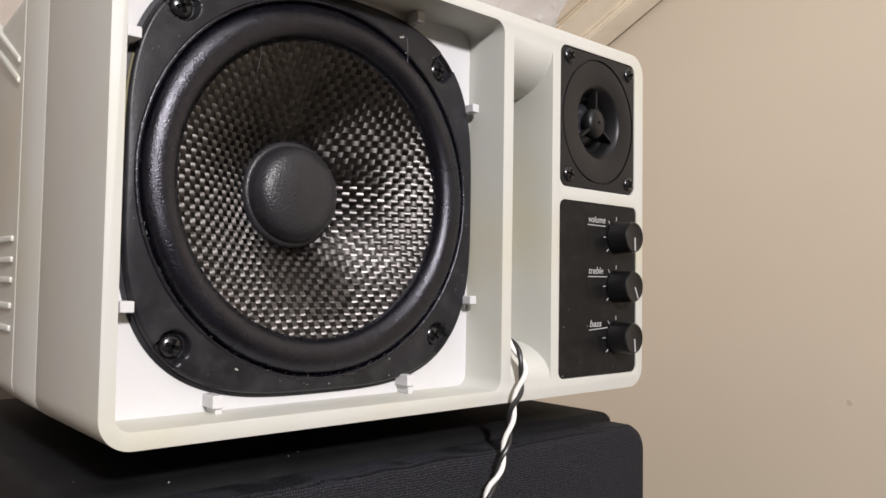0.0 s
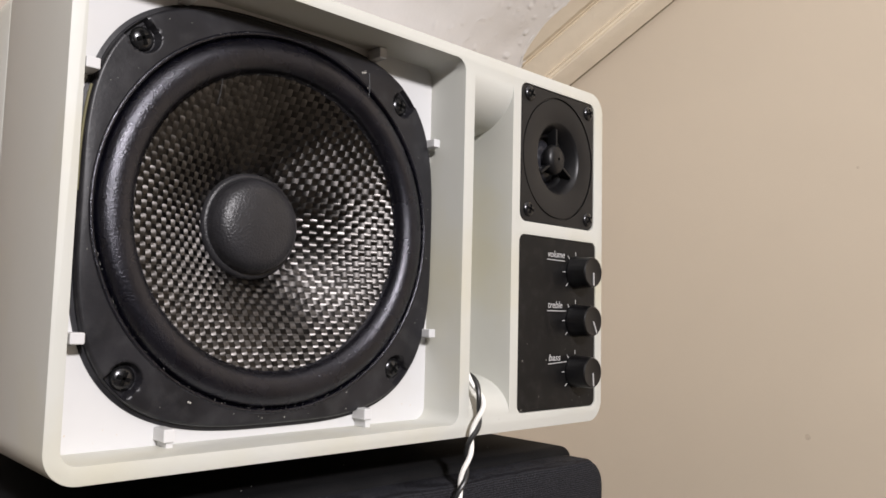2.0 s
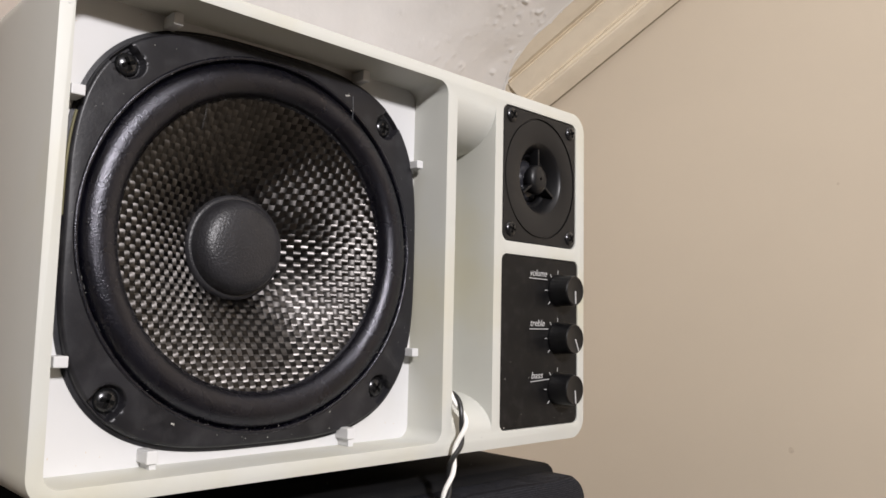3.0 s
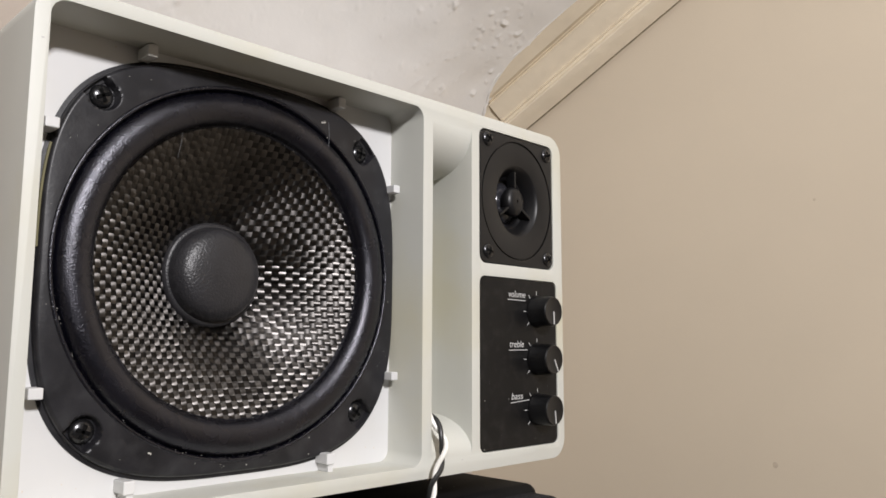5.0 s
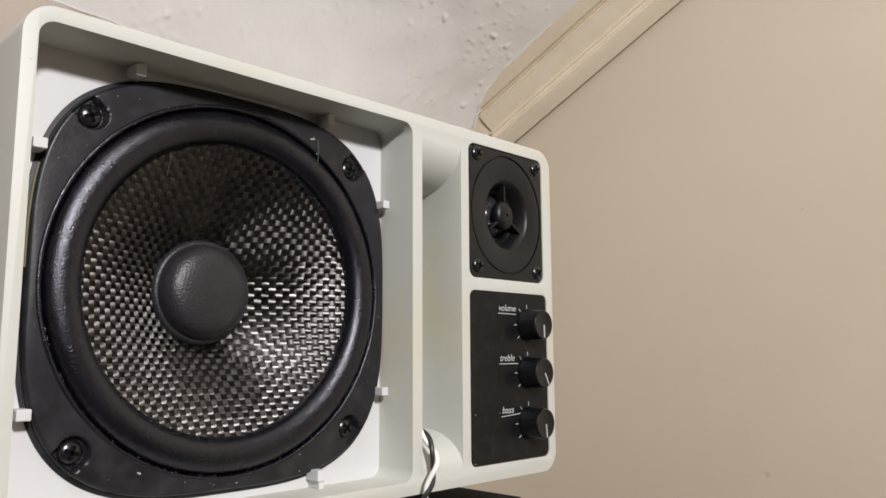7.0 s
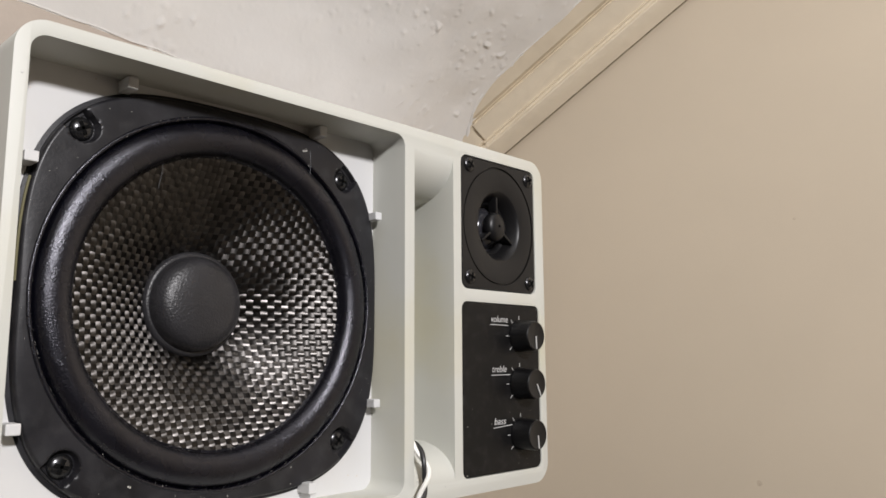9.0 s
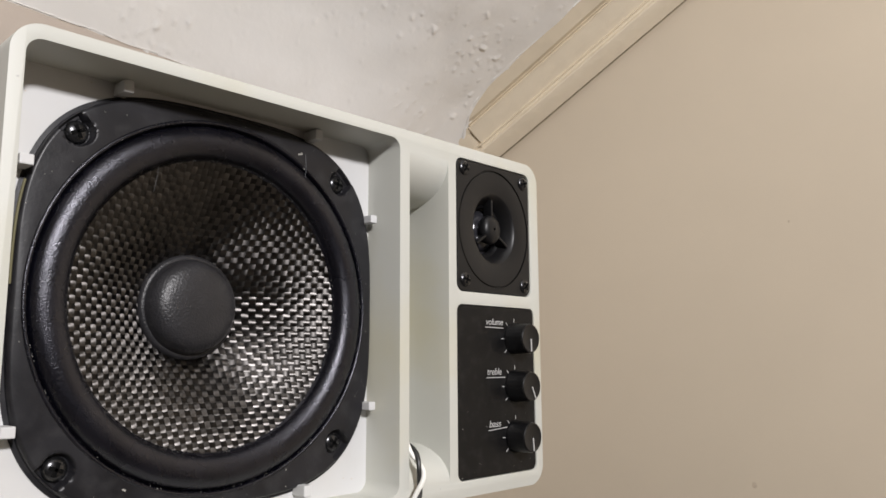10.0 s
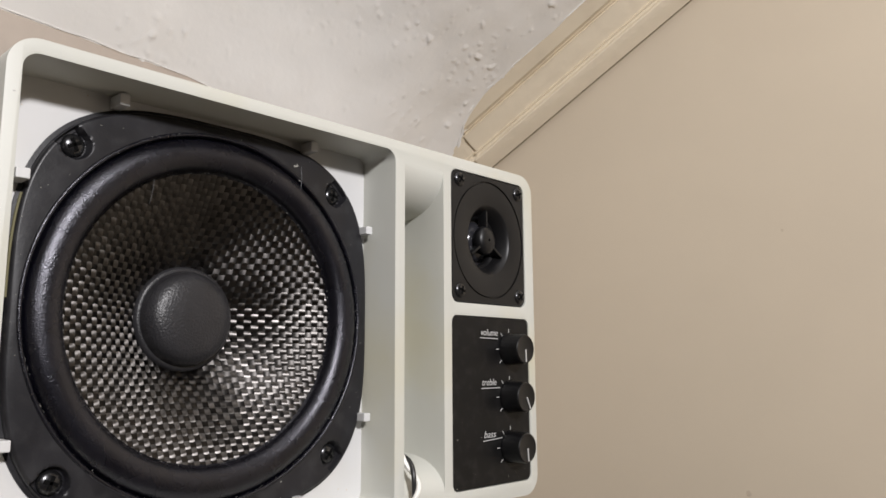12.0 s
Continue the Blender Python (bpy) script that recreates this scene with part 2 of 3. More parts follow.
# north wall's paint carries painted shade
slab("wall_north", (LEFT, BACK, LOW), (0.56, BACK, LOW), (0.56, BACK, 0.7), (LEFT, BACK, 0.7), 0.1, KNEE_SHADE, "low painted knee wall with its shade put into the colour", "wall", (0, 1, 0))
slab("wall_south", (LEFT - 0.1, FRONT, LOW), (1.2, FRONT, LOW), (1.2, FRONT, TOP + 0.2), (LEFT - 0.1, FRONT, TOP + 0.2), 0.1, ROOM, "unseen plain tan wall, darkened to cut bounced light", "wall", (0, -1, 0))
slab("wall_west", (LEFT, 0.6, LOW), (LEFT, FRONT, LOW), (LEFT, FRONT, TOP + 0.2), (LEFT, 0.6, TOP + 0.2), 0.1, ROOM, "unseen plain tan wall, darkened to cut bounced light", "wall", (-1, 0, 0))
slab("floor", (LEFT - 0.1, 0.7, LOW), (1.2, 0.7, LOW), (1.2, FRONT - 0.1, LOW), (LEFT - 0.1, FRONT - 0.1, LOW), 0.1, FLOOR, "unseen brown carpeted floor, darkened to cut bounced light", "floor", (0, 0, -1))

# sloping ceiling: finely uneven near the speaker, with lumps of old plaster
bm = bmesh.new()
YK = -1.95
xs = [LEFT - 0.05, -0.8, -0.3] + [-0.06 + 0.0016 * i for i in range(426)] + [0.8, 1.0, 1.2]
ys = [YK, -1.2, -0.7, -0.3] + [-0.02 + 0.0016 * i for i in range(244)] + [0.6]
grid = []
for y in ys:
    row = []
    for x in xs:
        p = Vector((x, y, 0))
        d = 0.0016 * noise.noise(p * 14) + 0.0011 * noise.noise(p * 38)
        lump = noise.noise(Vector((x * 75 + y * 40 + 3.1, y * 130, 0))) + 0.45 * noise.noise(Vector((x * 210, y * 260 + 1.7, 5.0)))
        patch = 0.5 + 0.5 * noise.noise(p * 15 + Vector((7, 0, 0)))
        grit = noise.noise(Vector((x * 170 - y * 60, y * 250, 2.0)))
        d += 0.0017 * (1 - math.exp(-7 * max(0, lump - 0.98 + 0.62 * patch))) + 0.0011 * (1 - math.exp(-6 * max(0, grit - 0.77 + 0.58 * patch))) + 0.00006 * noise.noise(p * 150)
        row.append(bm.verts.new((x, y, ceil_z(x, y) - d - ceil_bend(x, y))))
    grid.append(row)
for a, b in zip(grid, grid[1:]):
    for i in range(len(xs) - 1):
        bm.faces.new((a[i], a[i + 1], b[i + 1], b[i]))
ring = bmesh.ops.extrude_face_region(bm, geom=list(bm.faces))["geom"]
for v in ring:
    if isinstance(v, bmesh.types.BMVert):
        v.co += Vector((0, 0.05, 0.12))
tagged(part("ceiling", bm, CEILING, angle=60), "lumpy white plaster ceiling sloping down to the wall", "ceiling", kind="structure")
ZK = ceil_z(0, YK)
slab("ceiling_flat", (LEFT - 0.1, YK, ZK), (1.2, YK, ZK), (1.2, FRONT - 0.1, ZK), (LEFT - 0.1, FRONT - 0.1, ZK), 0.1, CEILING, "flat white plaster ceiling", "ceiling", (0, 0, 1))

# moulding in the angle of wall and ceiling: (out from the wall, up)
PROFILE = [(-0.004, 0.0120), (0.0036, 0.0120), (0.0046, 0.0020), (0.0062, 0.0004), (0.0090, 0.0016), (0.0165, 0.0052), (0.0232, 0.0089), (0.0240, 0.0098), (0.0241, 0.0112), (0.0218, 0.0150), (0.0224, 0.0170), (0.0244, 0.0174), (0.0241, 0.0186), (0.0224, 0.0206), (0.0232, 0.0216), (0.0262, 0.0240), (0.0320, 0.0298), (0.0372, 0.0346), (0.0390, 0.0358), (0.0370, 0.0382), (0.0378, 0.0390), (0.0402, 0.0387), (0.0384, 0.0408), (0.0392, 0.0412), (0.0440, 0.0406), (0.0500, 0.0436), (0.0605, 0.0490), (0.0615, 0.0580), (-0.004, 0.0580)]
bm = bmesh.new()
rings = []
N = 60
for i in range(N + 1):
    y = 0.2810 - 2.2 * (i / N) ** 1.6
    ring = []
    for o, u in PROFILE:
        wob = 0.0005 * noise.noise(Vector((o * 60, y * 9, u * 60)))
        ye = y + 0.20 * o * max(0.0, 1 - i / 6)
        ring.append((wall_x(ye) - o + wob, ye, 0.4156 - SLOPE * ye + u + wob))
    rings.append(ring)
loops(bm, rings, True, True)
tagged(part("trim", bm, MOULDING, angle=20), "cream painted wooden moulding along wall and ceiling", "moulding", kind="structure")

# filler: cracked at the moulding's end, ragged along its upper edge and along the knee wall
def ragged(bm, points, radius, seed, n=8, amount=0.75):
    rings = []
    for i, p in enumerate(points):
        d = (points[min(i + 1, len(points) - 1)] - points[max(i - 1, 0)]).normalized()
        a = d.orthogonal().normalized()
        b = d.cross(a)
        ring = []
        for k in range(n):
            w = 2 * math.pi * k / n
            r = radius(i / (len(points) - 1)) * (1 + amount * noise.noise(Vector((i * 0.22 + seed, 1.3 * math.cos(w), 1.3 * math.sin(w)))))
            ring.append(p + r * (a * math.cos(w) + b * math.sin(w)))
        rings.append(ring)
    loops(bm, rings, True, True)


bm = bmesh.new()
rings = []
for i in range(22):
    y = 0.2770 + 0.0034 * i
    ring = []
    for o, u in PROFILE:
        ye = y + 0.20 * o
        lump = 0.0022 * noise.noise(Vector((o * 110, ye * 160, u * 110)))
        ring.append((wall_x(ye) - o * 0.97 + lump, ye, 0.4156 - SLOPE * ye + u + 0.0022 + lump))
    rings.append(ring)
loops(bm, rings, True, True)
tagged(part("filler", bm, MOULDING, angle=60), "cracked cream filler at the moulding's end", "filler", kind="structure")
bm = bmesh.new()
pts = []
for i in range(330):
    y = 0.330 - 0.0016 * i
    o = 0.0605
    while o > 0.02 and ceil_z(wall_x(y) - o, y) - ceil_bend(wall_x(y) - o, y) < 0.4156 - SLOPE * y + 0.0484 - 0.43 * (0.0605 - o):
        o -= 0.0005
    x = wall_x(y) - o - 0.0007 - 0.0010 * noise.noise(Vector((i * 0.09, 0, 4)))
    pts.append(Vector((x, y, ceil_z(x, y) - ceil_bend(x, y) + 0.0002 - 0.0006 * noise.noise(Vector((i * 0.11, 3, 0))))))
ragged(bm, pts, lambda t: 0.0005 + 0.0020 * max(0.0, 1 - t * 5), 0)
tagged(part("filler", bm, CEILING, angle=60), "ragged line of white filler along the moulding", "filler", kind="structure")
bm = bmesh.new()
pts = []
for i in range(330):
    x = -0.12 + 0.0018 * i
    pts.append(Vector((x, 0.3412, ceil_z(x, 0.3412) - ceil_bend(x, 0.3412) - 0.0008 - 0.0012 * noise.noise(Vector((i * 0.07, 9, 0))))))
ragged(bm, pts, lambda t: 0.00022, 31, amount=1.1)
tagged(part("filler", bm, CEILING, angle=60), "ragged line of white filler along the knee wall", "filler", kind="structure")

# ---- the ivory loudspeaker ----
X0, X1, Z0, Z1 = -0.0286, 0.2330, -0.0280, 0.1380      # outer front
TX0, TX1, TZ0, TZ1 = -0.0240, 0.1320, -0.0225, 0.1331  # woofer tray
CH0, CH1 = 0.1377, 0.1632                              # channel beside the column
WX, WZ, D, TRAY_Y = 0.056, 0.056, 0.0178, 0.0225       # woofer axis, flange front, tray floor

speaker = thing("loudspeaker", "ivory plastic loudspeaker with its grille off, standing on a black speaker", "loudspeaker")

solid = bmesh.new()
prism(solid, rounded(X0, X1, Z0, Z1, 0.010, 10), 0.0, 0.066)
tray = bmesh.new()
prism(tray, rounded(TX0, TX1, TZ0, TZ1, 0.0052, 8), -0.01, TRAY_Y)
channel = bmesh.new()
prof = [(-0.01, -0.0205), (0.0, -0.0205)]
for i in range(1, 13):
    w = math.pi / 2 * i / 12
    prof.append((0.026 - 0.026 * math.cos(w), -0.0205 + 0.0165 * math.sin(w)))
prof += [(0.034, -0.004), (0.034, 0.1085)]
for i in range(12, 0, -1):
    w = math.pi / 2 * i / 12
    prof.append((0.026 - 0.026 * math.cos(w), 0.129 - 0.0205 * math.sin(w)))
prof += [(0.0, 0.129), (-0.01, 0.129)]
loops(channel, [[(CH0, y, z) for y, z in prof], [(CH1, y, z) for y, z in prof]], True, True)
pocket_a, pocket_b = bmesh.new(), bmesh.new()
prism(pocket_a, rounded(0.1686, 0.2258, 0.0668, 0.1322, 0.0042), -0.01, 0.0120)
prism(pocket_b, rounded(0.1686, 0.2278, -0.0207, 0.0608, 0.0036), -0.01, 0.0070)
throat = bmesh.new()
revolve(throat, [(0.0680, -0.01), (0.0680, 0.060)], WX, WZ, 72, close_first=True, close_last=True)
carve("front_shell", solid, [tray, throat, channel, pocket_a, pocket_b], SHELL, speaker, 0.0019)

bm, hole = bmesh.new(), bmesh.new()
prism(bm, rounded(TX0 - 0.0004, TX1 + 0.0004, TZ0 - 0.0004, TZ1 + 0.0004, 0.0050, 8), TRAY_Y - 0.0007, TRAY_Y + 0.001)
revolve(hole, [(0.0700, -0.01), (0.0700, 0.060)], WX, WZ, 72, close_first=True, close_last=True)
carve("baffle", bm, [hole], TRAY, speaker, 0.0, "white plastic baffle behind the woofer")

# rear shell: seam, tapered back with louvres
bm = bmesh.new()
rings = []
for y, inset in ((0.0664, 0.0012), (0.0674, 0.0003), (0.068, 0.0), (0.1000, 0.0003), (0.1004, 0.0007), (0.1012, 0.0007), (0.1016, 0.0003), (0.205, 0.0030), (0.214, 0.0090), (0.216, 0.020)):
    rings.append([(x, y, z) for x, z in rounded(X0 + inset, X1 - inset, Z0 + inset * 0.6, Z1 - inset, 0.010 + inset * 0.3, 8)])
loops(bm, rings, True, True)
rear = part("rear_shell", bm, SHELL, speaker)
for z in (0.0365, 0.0284, 0.0205, 0.0105, 0.0018, 0.0985, 0.1065):
    bm = bmesh.new()
    box(bm, X0 - 0.0006, X0 + 0.004, 0.1075, 0.185, z - 0.0012, z + 0.0012, 0.0006)
    if z > 0.09:
        for v in bm.verts:
            v.co.z += (v.co.y - 0.1075) * 0.5
    part("louvre", bm, SHELL, rear)
for x in (0.035, 0.190):
    for y in (0.10, 0.185):
        bm = bmesh.new()
        revolve(bm, [(0.007, 0.0), (0.008, 0.002), (0.0075, 0.0147)], 0, 0, 20, close_first=True, close_last=True)
        bmesh.ops.rotate(bm, verts=bm.verts, matrix=Matrix.Rotation(radians(90), 3, "X"))
        bmesh.ops.translate(bm, verts=bm.verts, vec=(x, y, -0.0428))
        part("rubber_foot", bm, RUBBER, speaker, "black rubber foot")

# grille clips standing on the baffle
for x, z, dx, dz in ((-0.0168, 0.0130, -1, 0), (-0.0172, 0.0980, -1, 0), (0.0128, -0.0185, 0, -1), (0.0941, -0.0172, 0, -1), (0.0133, 0.1302, 0, 1), (0.0963, 0.1304, 0, 1), (0.1272, 0.0977, 1, 0), (0.1270, 0.0147, 1, 0)):
    bm = bmesh.new()
    wide = {-1: 0.0022, 0: 0.0019, 1: 0.0018}[dx]
    mid = x + {-1: 0.0, 0: 0.0007, 1: 0.0013}[dx]
    box(bm, mid - wide, mid + wide, 0.0135, TRAY_Y - 0.0004, z - 0.0022 + 0.0004 * abs(dx), z + 0.0022 - 0.0004 * abs(dx), 0.0004)
    if dz:
        az = z + dz * 0.0033
        box(bm, x + 0.0002, x + 0.0026, 0.0146, TRAY_Y - 0.0004, az - 0.0020, az + 0.0020, 0.0003)
    part("grille_clip", bm, TRAY, speaker, smooth=False)


# ---- woofer ----
def squircle(w, a):
    c, s = math.cos(w), math.sin(w)
    return a / (abs(c) ** 3.3 + abs(s) ** 3.3) ** (1 / 3.3)


SCREWS = [(WX + sx * 0.056, WZ + sz * 0.056) for sx in (-1, 1) for sz in (-1, 1)]


def pocket(x, z):
    """How far the flange dips round its screws and at its cut corners."""
    d = min(math.hypot(x - a, z - b) for a, b in SCREWS)
    u, v = abs(x - WX), abs(z - WZ)
    notch = min((0.0052 - abs(u - v) / math.sqrt(2)) / 0.0010, ((u + v) / math.sqrt(2) - 0.0792) / 0.0010)
    t = max(0.0, min(1.0, max((0.0055 - d) / 0.0010, notch)))
    return 0.0034 * t * t * (3 - 2 * t)


bm = bmesh.new()
NA = 720
rings = []
A = 0.0743
FX = WX + 0.0009
inner = [(0.0690, 0.0085), (0.0690, 0.0014), (0.0693, 0.0005), (0.0700, 0.0)]
for r, dy in inner:
    rings.append([(WX + r * math.cos(2 * math.pi * i / NA), D + dy, WZ + r * math.sin(2 * math.pi * i / NA)) for i in range(NA)])
for k in range(1, 49):
    ring = []
    for i in range(NA):
        w = 2 * math.pi * i / NA
        out = squircle(w, A) - 0.0012
        r = 0.0700 + (out - 0.0700) * k / 48
        x, z = WX + (FX - WX) * k / 48 + r * math.cos(w), WZ + r * math.sin(w)
        dip = pocket(x, z)
        if out - r < 0.0009:
            dip = min(dip, 0.0030)
        ring.append((x, D + dip + 0.0004 * (k / 48) ** 2, z))
    rings.append(ring)
for grow, dy in ((-0.0004, 0.0008), (0.0, 0.0016), (0.0002, TRAY_Y - D - 0.0014), (0.0016, TRAY_Y - D - 0.0012), (0.0017, TRAY_Y - D - 0.0006)):
    ring = []
    for i in range(NA):
        w = 2 * math.pi * i / NA
        r = squircle(w, A) + grow
        x, z = FX + r * math.cos(w), WZ + r * math.sin(w)
        ring.append((x, D + max(dy, min(dy + 0.0010, min(pocket(x, z), 0.0030) + 0.0002)), z))
    rings.append(ring)
loops(bm, rings)
woofer = part("woofer_frame", bm, FLANGE, speaker, "square-round matt black woofer frame", angle=50)

bm = bmesh.new()
roll = [(0.0551, D + 0.0040), (0.0555, D + 0.0031), (0.0560, D + 0.0027)]
for i in range(1, 26):
    w = math.pi * (1 - i / 26)
    roll.append((0.0624 + 0.0062 * math.cos(w), D + 0.0024 - 0.0050 * math.sin(w) ** 0.9))
# glued lip that laps onto the frame
roll += [(0.0687, D + 0.0018), (0.0690, D + 0.0004), (0.0693, D - 0.0003), (0.0698, D - 0.0006), (0.0704, D - 0.0004), (0.0708, D + 0.0002)]
revolve(bm, roll, WX, WZ, 160)
part("surround", bm, RUBBER, woofer, "glossy black rubber roll surround", angle=50)


def cone_y(r):
    t = (0.0575 - r) / (0.0575 - 0.0200)
    return D + 0.0026 + 0.0245 * (t * 0.74 + 0.26 * t * t)


bm = bmesh.new()
revolve(bm, [(r, cone_y(r) + 0.0008) for r in np.linspace(0.0576, 0.0185, 14)], WX, WZ, 96)
part("cone_back", bm, BACKING, woofer)

# plain weave: each crossing is one arched piece of tow laid on the cone
P = 0.00236
bm = bmesh.new()
uv = bm.loops.layers.uv.new("UVMap")
half = int(0.059 / P) + 1
K = 5
for i in range(-half, half + 1):
    for j in range(-half, half + 1):
        cx, cz = (i + 0.35) * P, (j + 0.6) * P
        rc = math.hypot(cx, cz)
        if rc > 0.0580 or rc < 0.0188:
            continue
        upright = (i + j) % 2 == 0
        verts = []
        jit, rise = random.uniform(-0.05, 0.05), (0.00027 if upright else 0.00010) * random.uniform(0.72, 1.25)
        for a in range(K):
            for b in range(K):
                l, w = (a / (K - 1) - 0.5) * 1.22, (b / (K - 1) - 0.5) * 0.97
                u, v = (w + jit * l, l) if upright else (l, w + jit * l)
                x, z = cx + u * P, cz + v * P
                r = math.hypot(x, z)
                f = max(0.0188, min(0.0580, r)) / max(r, 1e-6)
                h = rise * math.cos(math.pi * l * 0.85) + (0.00018 if upright else 0.00010) * math.cos(math.pi * w * 0.95)
                verts.append(bm.verts.new((WX + x * f, cone_y(min(max(r, 0.0188), 0.0580)) - h, WZ + z * f)))
        for a in range(K - 1):
            for b in range(K - 1):
                q = (verts[a * K + b], verts[a * K + b + 1], verts[(a + 1) * K + b + 1], verts[(a + 1) * K + b])
                try:
                    fc = bm.faces.new(q)
                except ValueError:
                    continue
                fc.material_index = 0 if upright else 1
                for lp in fc.loops:
                    lp[uv].uv = (lp.vert.co.x * 8, lp.vert.co.z * 8)
for fc in bm.faces:
    fc.normal_update()
me = bpy.data.meshes.new("cone")
bm.to_mesh(me)
bm.free()
me.materials.append(WARP)
me.materials.append(WEFT)
me.shade_smooth()
cone = new("cone", me)
cone.parent = woofer
tagged(cone, "woven dark fibre cone with silvery glints", kind="stuff")

bm = bmesh.new()
base = cone_y(0.0200)
cap = [(0.0213, base - 0.0002), (0.0209, base - 0.0022), (0.0200, base - 0.0030), (0.0192, base - 0.0030)]
for i in range(1, 25):
    w = math.pi / 2 * i / 24
    k = math.cos(w * 0.995)
    cap.append((0.0188 * k, base - 0.0036 - 0.0062 * (1 - k ** 7) ** 0.5 - 0.0018 * (1 - k * k)))
revolve(bm, cap, WX, WZ, 72, close_last=True)
part("dust_cap", bm, CAP, woofer, "grained black rubber dust cap", angle=60)


def screw(x, y, z, r, parent, turn):
    bm = bmesh.new()
    prof = [(r, y + 0.0006), (r * 1.0, y)] + [(r * math.cos(w), y - r * 0.46 * math.sin(w)) for w in np.linspace(0.15, 1.45, 7)]
    revolve(bm, prof, x, z, 28, close_last=True)
    shank = len(bm.faces)
    # raised black cross painted as the recess's shade; nothing is cut in
    for a in (0, 90):
        b2 = bmesh.new()
        box(b2, -r * 0.58, r * 0.58, y - r * 0.475, y - r * 0.2, -r * 0.17, r * 0.17, r * 0.05)
        bmesh.ops.rotate(b2, verts=b2.verts, matrix=Matrix.Rotation(radians(a + turn), 3, "Y"))
        bmesh.ops.translate(b2, verts=b2.verts, vec=(x, 0, z))
        tmp = bpy.data.meshes.new("temp")
        b2.to_mesh(tmp)
        b2.free()
        bm.from_mesh(tmp)
        bpy.data.meshes.remove(tmp)
    bm.faces.ensure_lookup_table()
    for f in bm.faces[shank:]:
        f.material_index = 1
    return part("screw", bm, [SCREW, SLOT_SHADE], parent, "black cross-head screw")


for (x, z), turn in zip(SCREWS, (20, 65, 40, 10)):
    screw(x, D + 0.0032, z, 0.0041, woofer, turn)

# strip of gasket that shows past the frame
bm = bmesh.new()
pts = []
for i in range(25):
    w = radians(153 + 25 * i / 24)
    r = squircle(w, A) + 0.0003
    pts.append((FX + r * math.cos(w), D + 0.0018, WZ + r * math.sin(w)))
tube(bm, pts, 0.0005, 6)
part("gasket", bm, GASKET, woofer, "yellowed gasket edge")

# ---- tweeter ----
# SX squeezes the round parts sideways to fit the camera's view
QX, QZ, SX = 0.1972, 0.0997, 0.90
bm = bmesh.new()
outer = []
corners = rounded(0.1690, 0.2254, 0.0672, 0.1318, 0.0040, 4)
for (xa, za), (xb, zb) in zip(corners, corners[1:] + corners[:1]):
    steps = max(1, int(math.hypot(xb - xa, zb - za) / 0.0022))
    outer += [(xa + (xb - xa) * i / steps, za + (zb - za) * i / steps) for i in range(steps)]
NT = len(outer)
ang = [math.atan2(z - QZ, (x - QX) / SX) for x, z in outer]


def tw_ring(r, y):
    return [(QX + SX * r * math.cos(w), y, QZ + r * math.sin(w)) for w in ang]


rings = [[(x, 0.0118, z) for x, z in outer], [(x, 0.0006, z) for x, z in outer], [(QX + (x - QX) * 0.988, 0.0001, QZ + (z - QZ) * 0.988) for x, z in outer]]
for r, y in ((0.0300, 0.0001), (0.0298, 0.0010), (0.0292, 0.0010), (0.0290, 0.0003), (0.0182, 0.0003), (0.0176, 0.0006), (0.0165, 0.0018), (0.0136, 0.0060), (0.0134, 0.0068), (0.0122, 0.0074), (0.0118, 0.0080), (0.0116, 0.0105)):
    rings.append(tw_ring(r, y))
loops(bm, rings)
tweeter = part("tweeter_plate", bm, TWEETER, speaker, "black tweeter plate with a ring groove, narrowed to fit the view", angle=30)
bm = bmesh.new()
revolve(bm, [(0.0125, 0.0108), (0.0105, 0.0106), (0.0100, 0.0095)] + [(0.0098 * math.cos(w), 0.0095 - 0.0035 * math.sin(w)) for w in np.linspace(0.1, 1.5, 7)], QX, QZ, 40, SX, close_last=True)
part("dome", bm, DOME, tweeter, "glossy dark tweeter dome")
bm = bmesh.new()
revolve(bm, [(0.0060, 0.0070), (0.0072, 0.0052), (0.0075, 0.0037), (0.0071, 0.0021), (0.0060, 0.0009), (0.0036, 0.0003), (0.0012, 0.0001), (0.0008, 0.0001), (0.0007, 0.0016)], QX, QZ, 36, SX, close_first=True, close_last=True)
part("phase_plug", bm, TWEETER, tweeter)
for a in (90, 212, 330):
    bm = bmesh.new()
    box(bm, 0.0045, 0.0152, 0.0016, 0.0070, -0.00065, 0.00065, 0.0003)
    bmesh.ops.rotate(bm, verts=bm.verts, matrix=Matrix.Rotation(radians(-a), 3, "Y"))
    bmesh.ops.scale(bm, verts=bm.verts, vec=(SX, 1, 1))
    bmesh.ops.translate(bm, verts=bm.verts, vec=(QX, 0, QZ))
    part("spoke", bm, TWEETER, tweeter)
for x, z, turn in ((0.1747, 0.1275, 30), (0.2205, 0.1268, 70), (0.1747, 0.0727, 15), (0.2205, 0.0722, 50)):
    screw(x, 0.0002, z, 0.0037, tweeter, turn)

# ---- control panel ----
bm = bmesh.new()
prism(bm, rounded(0.1690, 0.2274, -0.0203, 0.0604, 0.0032, 8), 0.0004, 0.0068)
panel = part("control_panel", bm, PANEL, speaker, "black panel printed with three control names")


